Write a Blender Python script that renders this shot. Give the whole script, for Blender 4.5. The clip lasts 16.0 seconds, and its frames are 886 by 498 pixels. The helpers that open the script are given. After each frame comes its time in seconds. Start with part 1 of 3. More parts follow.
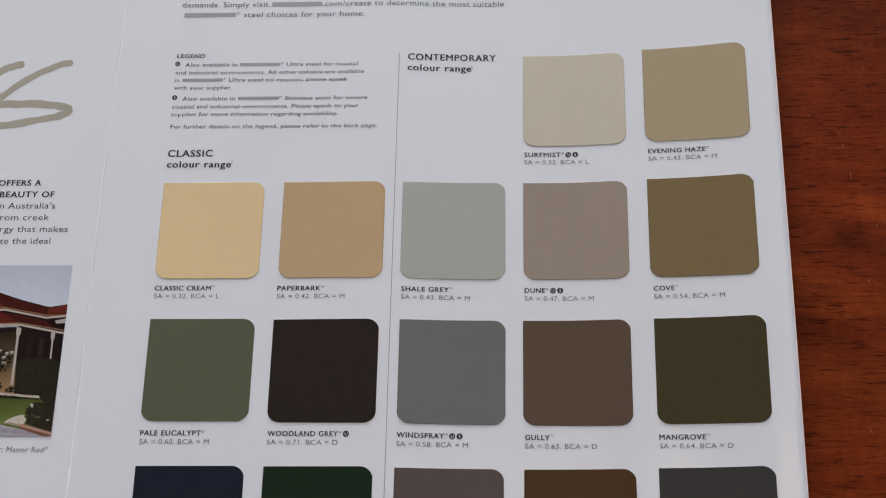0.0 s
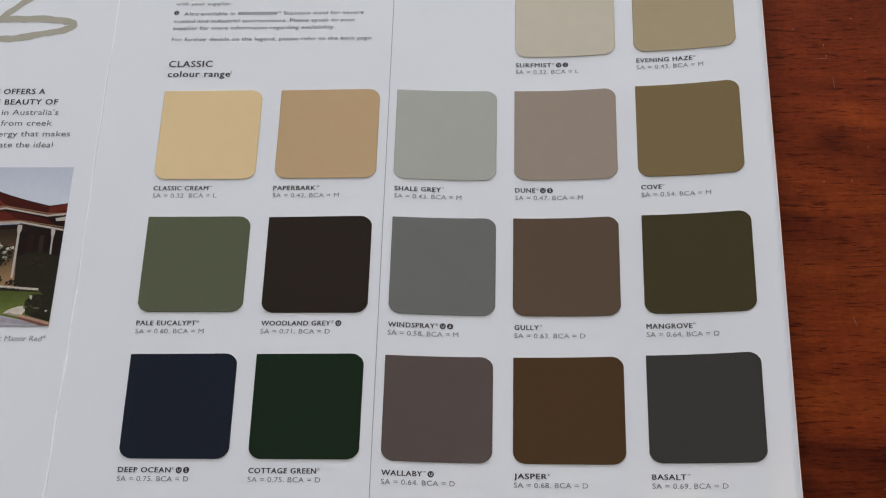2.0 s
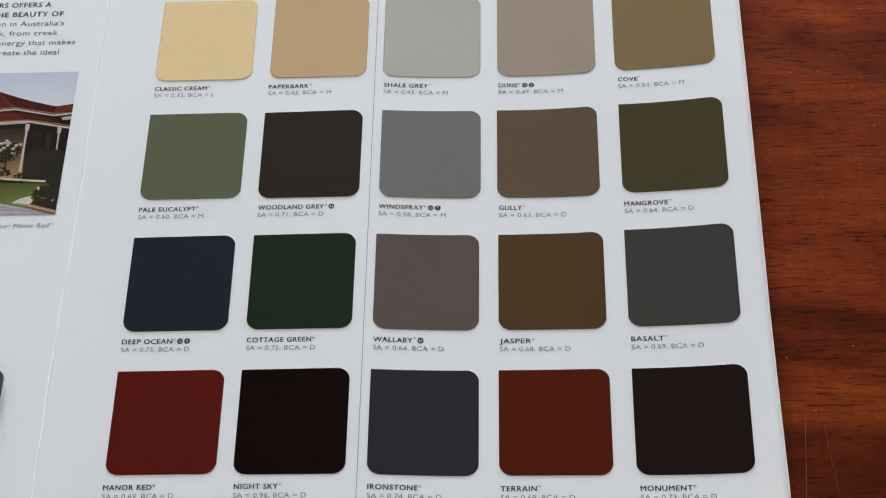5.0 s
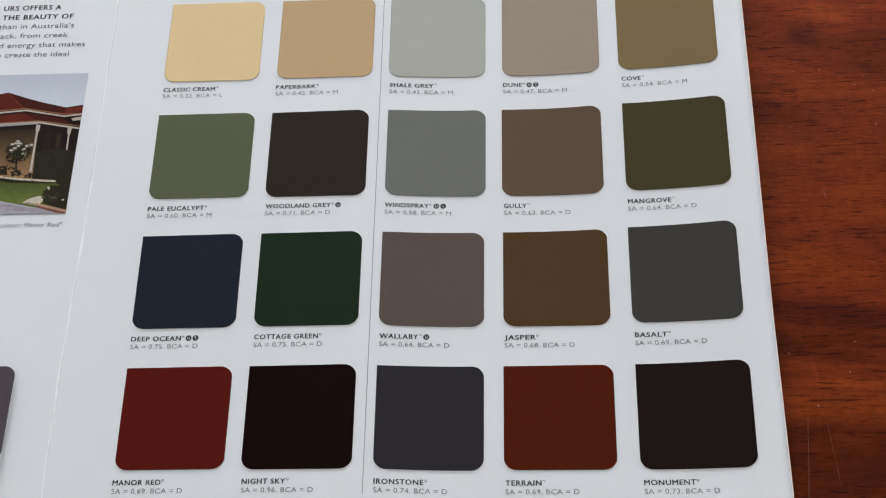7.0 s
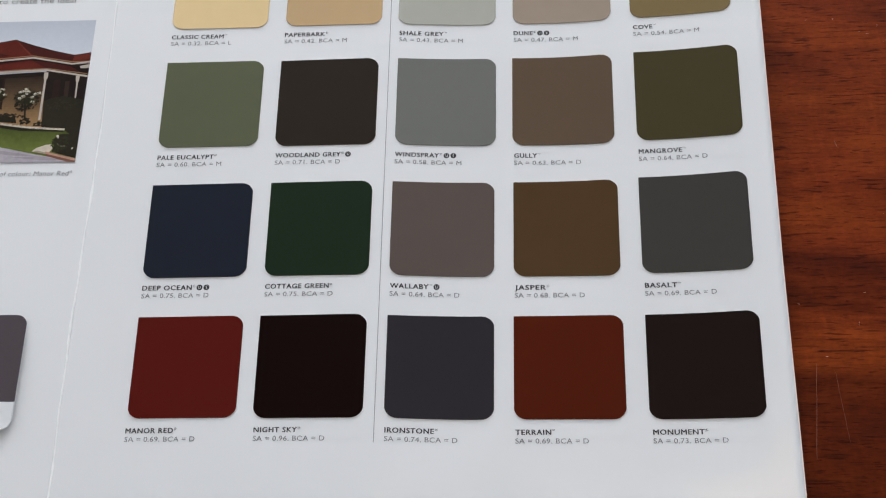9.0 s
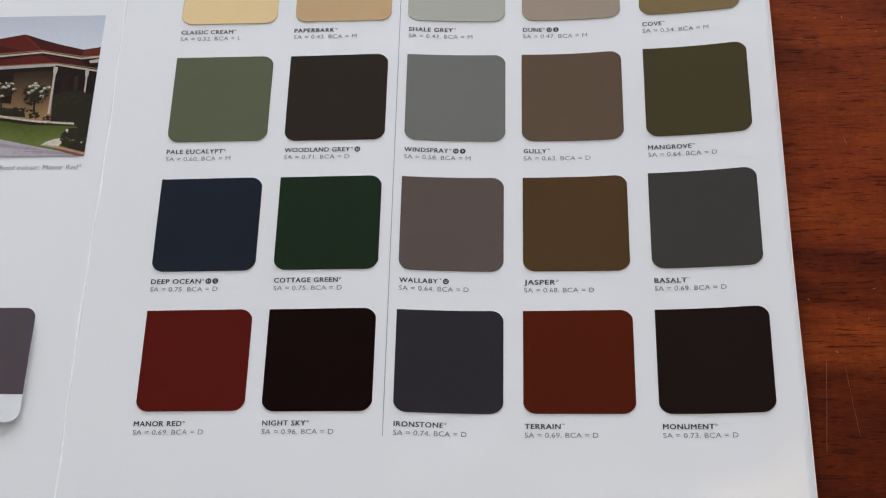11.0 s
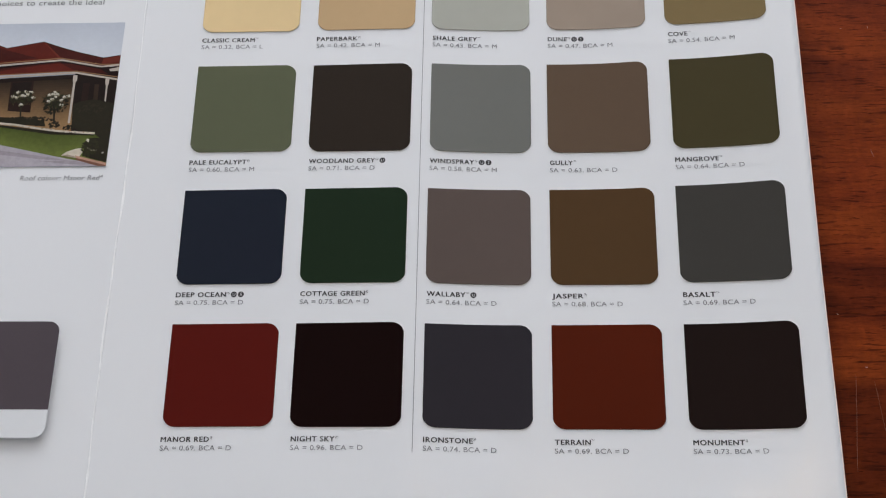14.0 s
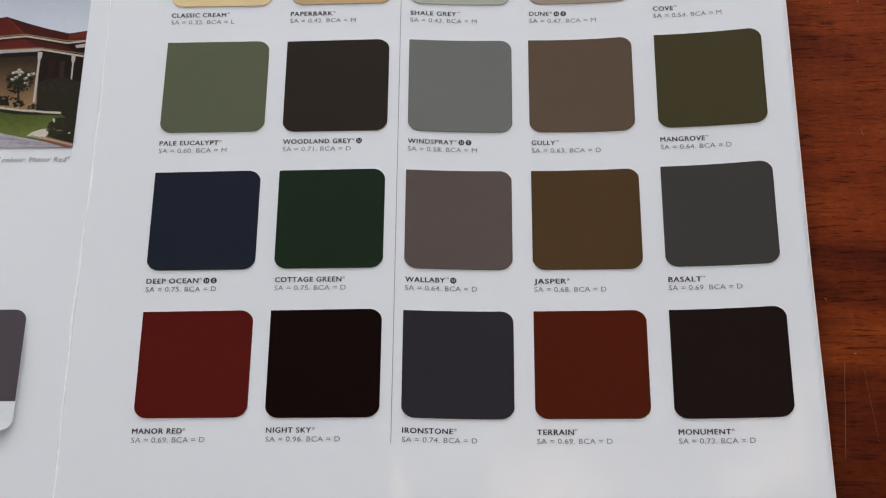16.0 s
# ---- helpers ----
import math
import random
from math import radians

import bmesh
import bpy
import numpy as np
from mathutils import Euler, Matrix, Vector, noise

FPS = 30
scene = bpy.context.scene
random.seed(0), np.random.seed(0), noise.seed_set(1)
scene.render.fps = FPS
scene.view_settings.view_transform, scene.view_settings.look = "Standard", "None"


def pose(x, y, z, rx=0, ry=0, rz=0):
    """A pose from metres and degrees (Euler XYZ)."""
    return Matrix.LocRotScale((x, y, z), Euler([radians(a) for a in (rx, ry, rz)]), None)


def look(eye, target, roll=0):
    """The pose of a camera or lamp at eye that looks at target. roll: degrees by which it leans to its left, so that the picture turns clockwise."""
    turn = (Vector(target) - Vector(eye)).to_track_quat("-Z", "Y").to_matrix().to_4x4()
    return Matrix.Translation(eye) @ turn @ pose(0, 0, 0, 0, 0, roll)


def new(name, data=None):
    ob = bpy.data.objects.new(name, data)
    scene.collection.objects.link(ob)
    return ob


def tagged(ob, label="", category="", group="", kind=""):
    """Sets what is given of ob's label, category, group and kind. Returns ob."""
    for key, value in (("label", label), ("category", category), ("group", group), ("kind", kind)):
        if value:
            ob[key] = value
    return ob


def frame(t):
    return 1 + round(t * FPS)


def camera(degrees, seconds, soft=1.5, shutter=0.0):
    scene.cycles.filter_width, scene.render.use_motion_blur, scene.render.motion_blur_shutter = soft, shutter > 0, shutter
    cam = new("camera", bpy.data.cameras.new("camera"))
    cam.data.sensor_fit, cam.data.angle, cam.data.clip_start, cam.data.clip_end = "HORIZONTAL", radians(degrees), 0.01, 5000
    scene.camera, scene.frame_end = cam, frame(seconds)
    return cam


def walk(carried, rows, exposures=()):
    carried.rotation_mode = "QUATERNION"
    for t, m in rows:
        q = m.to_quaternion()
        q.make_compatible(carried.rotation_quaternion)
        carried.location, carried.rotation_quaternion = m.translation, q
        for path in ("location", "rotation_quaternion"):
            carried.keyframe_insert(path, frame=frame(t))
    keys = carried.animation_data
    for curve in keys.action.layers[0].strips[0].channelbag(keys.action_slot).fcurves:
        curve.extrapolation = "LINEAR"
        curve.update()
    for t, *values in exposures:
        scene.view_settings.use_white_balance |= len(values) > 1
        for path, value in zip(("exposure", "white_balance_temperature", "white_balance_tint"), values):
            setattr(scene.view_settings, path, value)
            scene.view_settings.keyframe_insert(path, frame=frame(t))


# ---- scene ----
# Camera and its path
cam = camera(37.65, 16.0, soft=1.15)
PATH = [
    (0, (0.1290, 0.0476, 0.3667), (0.1043, 0.1897, -0.0064), -9.40),
    (0.5, (0.1284, 0.0317, 0.3618), (0.1048, 0.1844, -0.0071), -8.20),
    (1, (0.1289, 0.0163, 0.3577), (0.1056, 0.1764, -0.0081), -7.59),
    (1.5, (0.1312, 0.0051, 0.3552), (0.1064, 0.1680, -0.0093), -7.88),
    (2, (0.1338, -0.0031, 0.3544), (0.1071, 0.1592, -0.0102), -8.57),
    (2.5, (0.1341, -0.0134, 0.3531), (0.1079, 0.1511, -0.0106), -8.40),
    (3, (0.1340, -0.0231, 0.3524), (0.1087, 0.1463, -0.0091), -7.99),
    (3.5, (0.1331, -0.0321, 0.3526), (0.1098, 0.1434, -0.0062), -7.25),
    (4, (0.1337, -0.0402, 0.3524), (0.1110, 0.1379, -0.0050), -7.16),
    (4.5, (0.1352, -0.0494, 0.3517), (0.1121, 0.1254, -0.0074), -7.54),
    (4.7, (0.1365, -0.0546, 0.3500), (0.1125, 0.1202, -0.0060), -7.81),
    (6.8, (0.1371, -0.0639, 0.3514), (0.1108, 0.1179, -0.0060), -8.36),
    (7, (0.1384, -0.0622, 0.3522), (0.1104, 0.1174, -0.0041), -8.90),
    (7.5, (0.1384, -0.0608, 0.3524), (0.1095, 0.1181, -0.0042), -9.19),
    (8, (0.1386, -0.0599, 0.3527), (0.1086, 0.1126, -0.0069), -9.77),
    (8.5, (0.1374, -0.0597, 0.3532), (0.1078, 0.1062, -0.0095), -9.98),
    (9, (0.1358, -0.0598, 0.3537), (0.1071, 0.1033, -0.0104), -9.78),
    (9.2, (0.1359, -0.0608, 0.3529), (0.1071, 0.1012, -0.0060), -9.81),
    (11.3, (0.1307, -0.0647, 0.3515), (0.1036, 0.0997, -0.0060), -8.95),
    (11.5, (0.1293, -0.0624, 0.3533), (0.1028, 0.1017, -0.0105), -8.80),
    (12, (0.1261, -0.0604, 0.3545), (0.1016, 0.1023, -0.0101), -8.28),
    (12.5, (0.1224, -0.0588, 0.3556), (0.1002, 0.1029, -0.0096), -7.54),
    (13, (0.1219, -0.0574, 0.3558), (0.0990, 0.1037, -0.0096), -7.75),
    (13.5, (0.1198, -0.0569, 0.3551), (0.0977, 0.1048, -0.0101), -7.44),
    (14, (0.1193, -0.0552, 0.3543), (0.0964, 0.1061, -0.0110), -7.75),
    (14.5, (0.1171, -0.0537, 0.3532), (0.0951, 0.1077, -0.0122), -7.41),
    (15, (0.1159, -0.0515, 0.3519), (0.0946, 0.1089, -0.0139), -7.27),
    (15.5, (0.1161, -0.0501, 0.3490), (0.0968, 0.1081, -0.0179), -6.81),
    (16, (0.1193, -0.0432, 0.3476), (0.1022, 0.1054, -0.0233), -6.57),
]
EXPOSURES = [
    (0.0, -0.33, 6500, 13.5), (1.5, -0.29, 6500, 12), (3.5, -0.07, 6480, 9.0), (4.6, -0.01, 6480, 8.4), (5.5, -0.01, 6480, 8.0), (8.5, 0.02, 6480, 8.8),
    (12.0, -0.06, 6530, 10.5), (16.0, -0.09, 6510, 10.7),
]
walk(cam, [(t, look(eye, target, roll)) for t, eye, target, roll in PATH], EXPOSURES)

# World and light: a room with daylight from one window beyond the table
world = bpy.data.worlds.new("daylight")
scene.world = world
world.use_nodes = True
sky = world.node_tree.nodes.new("ShaderNodeTexSky")
sky.sky_type, sky.sun_disc = "NISHITA", False
sky.sun_elevation, sky.sun_rotation = radians(40), radians(150)
world.node_tree.links.new(sky.outputs[0], world.node_tree.nodes["Background"].inputs[0])
world.node_tree.nodes["Background"].inputs[1].default_value = 0.1

WIN_X0, WIN_X1, WIN_Z0, WIN_Z1, NORTH = -1.6, 1.7, 0.2, 1.85, 3.2
lamp_data = bpy.data.lights.new("window_light", "AREA")
lamp_data.shape, lamp_data.size, lamp_data.size_y = "RECTANGLE", WIN_X1 - WIN_X0 - 0.1, WIN_Z1 - WIN_Z0 - 0.1
lamp_data.energy, lamp_data.color = 128.0, (0.91, 0.94, 1.0)
window_light = new("window_light", lamp_data)
window_light.matrix_world = look(((WIN_X0 + WIN_X1) / 2, NORTH + 0.06, (WIN_Z0 + WIN_Z1) / 2), ((WIN_X0 + WIN_X1) / 2, 0, 0.3))

CM = 0.01
rng = random.Random(4)


# Materials
def nodes_of(name):
    mat = bpy.data.materials.new(name)
    mat.use_nodes = True
    nt = mat.node_tree
    return mat, nt, nt.nodes["Principled BSDF"]


def node(nt, kind, **values):
    n = nt.nodes.new(kind)
    for key, value in values.items():
        n.inputs[key].default_value = value
    return n


def ramp(nt, source, stops):
    r = nt.nodes.new("ShaderNodeValToRGB")
    while len(r.color_ramp.elements) < len(stops):
        r.color_ramp.elements.new(0.5)
    for e, (at, colour) in zip(r.color_ramp.elements, stops):
        e.position, e.color = at, (*colour, 1)
    nt.links.new(source, r.inputs[0])
    return r.outputs[0]


def mapped(nt, scale, turn=0.0):
    co = nt.nodes.new("ShaderNodeTexCoord")
    mp = nt.nodes.new("ShaderNodeMapping")
    mp.inputs["Scale"].default_value = scale
    mp.inputs["Rotation"].default_value = (0, 0, turn)
    nt.links.new(co.outputs["Object"], mp.inputs[0])
    return mp.outputs[0]


def noise_tex(nt, vec, scale, detail=4.0, rough=0.55, distort=0.0):
    n = node(nt, "ShaderNodeTexNoise", Scale=scale, Detail=detail, Roughness=rough, Distortion=distort)
    nt.links.new(vec, n.inputs["Vector"])
    return n.outputs[0]


def bump(nt, bsdf, height, strength, distance):
    b = node(nt, "ShaderNodeBump", Strength=strength, Distance=distance)
    nt.links.new(height, b.inputs["Height"])
    nt.links.new(b.outputs[0], bsdf.inputs["Normal"])


def mix(nt, fac, a, b, mode="MIX"):
    m = nt.nodes.new("ShaderNodeMix")
    m.data_type, m.blend_type = "RGBA", mode
    for src, at in ((fac, 0), (a, 6), (b, 7)):
        if isinstance(src, (int, float)):
            m.inputs[at].default_value = src
        elif isinstance(src, tuple):
            m.inputs[at].default_value = (*src, 1)
        else:
            nt.links.new(src, m.inputs[at])
    return m.outputs[2]


def plain(name, rgb, rough=0.5, spread=0.06, scale=300.0, relief=0.15, depth=0.00004, spec=0.5):
    """A surface of one colour with a little blotch, grain and relief."""
    mat, nt, bsdf = nodes_of(name)
    vec = mapped(nt, (1, 1, 1))
    fine, broad = noise_tex(nt, vec, scale), noise_tex(nt, vec, scale / 14, 2.0)
    low, high = tuple(c * (1 - spread) for c in rgb), tuple(min(1, c * (1 + spread)) for c in rgb)
    c1 = ramp(nt, fine, [(0.3, low), (0.7, high)])
    c2 = ramp(nt, broad, [(0.3, low), (0.7, high)])
    nt.links.new(mix(nt, 0.5, c1, c2), bsdf.inputs["Base Color"])
    rr = ramp(nt, broad, [(0.3, (rough * 0.92,) * 3), (0.7, (min(1, rough * 1.08),) * 3)])
    nt.links.new(rr, bsdf.inputs["Roughness"])
    bsdf.inputs["Specular IOR Level"].default_value = spec
    if relief:
        bump(nt, bsdf, fine, relief, depth)
    return mat


def wood_material():
    """Dark red-brown varnished hardwood, its grain running along x, with short open pores and paler figure."""
    mat, nt, bsdf = nodes_of("varnished_hardwood")
    figure = noise_tex(nt, mapped(nt, (14, 55, 14), radians(2.5)), 1.0, 6.0, 0.62, 0.6)
    streak = noise_tex(nt, mapped(nt, (38, 620, 38), radians(1.0)), 1.0, 6.0, 0.68, 0.6)
    pore = noise_tex(nt, mapped(nt, (210, 1500, 150), radians(2.0)), 1.0, 2.5, 0.5, 0.25)
    long_pore = noise_tex(nt, mapped(nt, (95, 950, 70), radians(-3.0)), 1.0, 2.0, 0.5, 0.35)
    cross = noise_tex(nt, mapped(nt, (330, 120, 100), radians(6)), 1.0, 4.0, 0.65, 0.8)
    cloud = noise_tex(nt, mapped(nt, (30, 60, 30)), 1.0, 4.0, 0.6)
    fleck = noise_tex(nt, mapped(nt, (420, 1500, 100), radians(4)), 1.0, 3.0, 0.7, 0.4)
    base = ramp(nt, figure, [(0.27, (0.084, 0.0114, 0.0026)), (0.5, (0.145, 0.0225, 0.0044)), (0.73, (0.225, 0.0420, 0.0072))])
    c = mix(nt, 0.65, base, ramp(nt, streak, [(0.30, (0.66, 0.60, 0.58)), (0.48, (0.97, 0.96, 0.95)), (0.70, (1.15, 1.17, 1.14))]), "MULTIPLY")
    c = mix(nt, 0.75, c, ramp(nt, pore, [(0.30, (0.32, 0.26, 0.24)), (0.405, (1, 1, 1))]), "MULTIPLY")
    c = mix(nt, 0.75, c, ramp(nt, long_pore, [(0.31, (0.28, 0.23, 0.21)), (0.405, (1, 1, 1))]), "MULTIPLY")
    c = mix(nt, 0.6, c, ramp(nt, cross, [(0.3, (0.80, 0.77, 0.75)), (0.7, (1.18, 1.18, 1.16))]), "MULTIPLY")
    c = mix(nt, 0.7, c, ramp(nt, cloud, [(0.3, (0.68, 0.64, 0.62)), (0.7, (1.22, 1.22, 1.22))]), "MULTIPLY")
    c = mix(nt, 0.5, c, ramp(nt, fleck, [(0.28, (0.66, 0.62, 0.6)), (0.5, (1, 1, 1)), (0.72, (1.3, 1.33, 1.3))]), "MULTIPLY")
    # broad paler and darker bands at set places along y, and one dark knot
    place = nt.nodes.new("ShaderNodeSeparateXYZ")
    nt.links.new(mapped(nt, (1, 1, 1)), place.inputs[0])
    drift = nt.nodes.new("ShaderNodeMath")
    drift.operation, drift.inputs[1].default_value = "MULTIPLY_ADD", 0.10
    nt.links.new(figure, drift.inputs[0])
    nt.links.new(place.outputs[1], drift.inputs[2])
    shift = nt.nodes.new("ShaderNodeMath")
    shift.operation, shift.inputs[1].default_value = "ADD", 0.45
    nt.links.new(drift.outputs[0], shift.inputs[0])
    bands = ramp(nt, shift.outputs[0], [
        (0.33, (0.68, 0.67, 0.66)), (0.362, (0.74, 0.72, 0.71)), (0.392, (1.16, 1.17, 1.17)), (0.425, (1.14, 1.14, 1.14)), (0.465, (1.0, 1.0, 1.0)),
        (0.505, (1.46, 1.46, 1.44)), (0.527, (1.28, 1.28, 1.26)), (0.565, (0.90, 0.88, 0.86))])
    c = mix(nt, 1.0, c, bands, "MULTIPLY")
    knot = nt.nodes.new("ShaderNodeVectorMath")
    knot.operation, knot.inputs[1].default_value = "DISTANCE", (0.0262, -0.009, 0.74)
    nt.links.new(mapped(nt, (1, 1, 1)), knot.inputs[0])
    ring = ramp(nt, knot.outputs["Value"], [(0.001, (0.45, 0.40, 0.38)), (0.0085, (1, 1, 1))])
    c = mix(nt, 0.9, c, ring, "MULTIPLY")
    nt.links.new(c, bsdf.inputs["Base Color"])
    rr = ramp(nt, cloud, [(0.3, (0.40,) * 3), (0.7, (0.5,) * 3)])
    nt.links.new(rr, bsdf.inputs["Roughness"])
    bsdf.inputs["Specular IOR Level"].default_value = 0.06
    bump(nt, bsdf, pore, 0.3, 0.0001)
    return mat


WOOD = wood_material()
PAPER = plain("coated_white_card", (0.80, 0.805, 0.815), 0.42, 0.006, 60, 0, 0, 0.25)
paper_bsdf = PAPER.node_tree.nodes["Principled BSDF"]
paper_bsdf.inputs["Coat Weight"].default_value, paper_bsdf.inputs["Coat Roughness"].default_value = 0.35, 0.13
# whiter than the card, so the fold's highlight is partly in the colour
FOLD_GLINT = plain("cracked_fold_glint", (0.97, 0.97, 0.97), 0.32, 0.02, 2500, 0, 0, 1.0)
FOLD_GLINT.node_tree.nodes["Principled BSDF"].inputs["Coat Weight"].default_value = 0.6
# pinkish tint for the bright halo painted on the page's rim
EDGE_HALO = plain("warm_edge_halo", (0.95, 0.77, 0.67), 0.7, 0.05, 900)
CUT_EDGE = plain("pale_cut_edge", (0.62, 0.56, 0.46), 0.7, 0.06, 1500)
INK = plain("black_ink", (0.022, 0.021, 0.024), 0.42, 0.1, 1200, 0)
INK_GREY = plain("grey_ink", (0.175, 0.175, 0.185), 0.42, 0.1, 1200, 0)
INK_HAIR = plain("hairline_ink", (0.29, 0.29, 0.295), 0.42, 0.1, 1200, 0)
INK_TEXT = plain("dark_grey_ink", (0.085, 0.085, 0.092), 0.42, 0.1, 1200, 0)
INK_BAR = plain("pale_grey_ink", (0.36, 0.36, 0.37), 0.42, 0.05, 1200, 0)
INK_BRUSH = plain("khaki_ink", (0.41, 0.375, 0.285), 0.42, 0.05, 700, 0)
WHITE_INK = plain("unprinted_spot", (0.78, 0.78, 0.79), 0.4, 0.02, 900, 0)
PLASTER = plain("white_plaster", (0.76, 0.76, 0.755), 0.9, 0.03, 18, 0.2, 0.002)
FLOOR = plain("grey_carpet", (0.20, 0.18, 0.16), 0.95, 0.2, 160, 0.6, 0.004)
SCRATCH = plain("bare_scratch", (0.19, 0.075, 0.04), 0.6, 0.3, 900)
SPECK = plain("pale_speck", (0.42, 0.28, 0.21), 0.6, 0.1, 900)
NICK = plain("dull_nick", (0.30, 0.16, 0.10), 0.6, 0.2, 900)


# Builders
def part(name, bm, material, parent, label=""):
    mesh = bpy.data.meshes.new(name)
    bm.normal_update()
    bm.to_mesh(mesh)
    bm.free()
    for m in material if isinstance(material, (list, tuple)) else [material]:
        mesh.materials.append(m)
    ob = new(name, mesh)
    ob.parent = parent
    return tagged(ob, label) if label else ob


def box(bm, lo, hi, bevel=0.0):
    made = bmesh.ops.create_cube(bm, size=1)["verts"]
    for v in made:
        v.co = [(lo[i] + hi[i]) / 2 + v.co[i] * (hi[i] - lo[i]) for i in range(3)]
    if bevel:
        edges = {e for v in made for e in v.link_edges}
        bmesh.ops.bevel(bm, geom=list(edges), offset=bevel, segments=3, affect="EDGES", profile=0.5)
    return bm


# The sheet's lie on the table, in centimetres: a valley under the fourth column, the free edge lifting
LIE_X = (-14, -6, -3, -1.4, -0.12, 0.6, 1.8, 4.65, 5.5, 8.4, 9.24, 10.5, 12.06, 12.9, 14.3, 15.75, 16.7, 18.2, 19.55, 20.75, 23)
LIE_Z = (0.36, 0.365, 0.365, 0.355, 0.335, 0.315, 0.25, 0.28, 0.29, 0.32, 0.30, 0.19, 0.07, 0.065, 0.08, 0.125, 0.185, 0.335, 0.47, 0.57, 0.755)
LEAN_X = (-6, -1.4, -0.12, 1.8, 5.5, 9, 12, 16.7, 19.5)
LEAN = (0.0, 0.0, 0.004, 0.012, 0.003, 0.0, 0.007, 0.022, 0.03)
FINE_X = np.linspace(-14, 24, 761)
KERNEL = np.exp(-0.5 * (np.arange(-20, 21) / 6.0) ** 2)
FINE_Z = np.convolve(np.pad(np.interp(FINE_X, LIE_X, LIE_Z), 20, mode="edge"), KERNEL / KERNEL.sum(), mode="valid")


def lie(x, y):
    """Height of the sheet's upper face over the table, in centimetres."""
    z = float(np.interp(x, FINE_X, FINE_Z)) + float(np.interp(x, LEAN_X, LEAN)) * (y - 12 if y < 16.5 else 4.5 + 0.45 * (y - 16.5))
    for x0, x1, sag in ((9.24, 12.33, 0.04), (12.9, 16.03, 0.06), (16.68, 19.87, 0.06)):
        if x0 < x < x1:
            z -= sag * (1 - (2 * (x - x0) / (x1 - x0) - 1) ** 2) * min(1.0, max(0.0, (y - 2.9) / 1.4))
    z += 0.010 * math.sin(y * 0.55 + 0.7) * math.sin(x * 0.31)
    return 0.036 + 0.5 * ((z - 0.036) + math.sqrt((z - 0.036) ** 2 + 0.0009))


def at(x, y, up=0.0):
    return Vector((x * CM, y * CM, (lie(x, y) + up) * CM))


def flare(x, y):
    """Across-place of a point of the right leaf, whose cut runs a little out of square towards the bottom."""
    return x + max(0.0, x - 19.9) / 0.76 * float(np.interp(y, (-1, 4.3, 9.0, 14.0), (0.09, 0.055, 0.0, 0.0)))


def sheet(xs, ys, thick):
    """A bent sheet of card with its two faces and its edges."""
    bm = bmesh.new()
    top = [[bm.verts.new(at(flare(x, y), y)) for y in ys] for x in xs]
    low = [[bm.verts.new(at(flare(x, y), y, -thick)) for y in ys] for x in xs]
    nx, ny = len(xs) - 1, len(ys) - 1
    for i in range(nx):
        for j in range(ny):
            bm.faces.new((top[i][j], top[i + 1][j], top[i + 1][j + 1], top[i][j + 1])).smooth = True
            bm.faces.new((low[i][j], low[i][j + 1], low[i + 1][j + 1], low[i + 1][j]))
    for i in range(nx):
        bm.faces.new((top[i][0], low[i][0], low[i + 1][0], top[i + 1][0]))
        bm.faces.new((top[i + 1][ny], low[i + 1][ny], low[i][ny], top[i][ny]))
    for j in range(ny):
        bm.faces.new((top[0][j + 1], low[0][j + 1], low[0][j], top[0][j]))
        bm.faces.new((top[nx][j], low[nx][j], low[nx][j + 1], top[nx][j + 1]))
    return bm


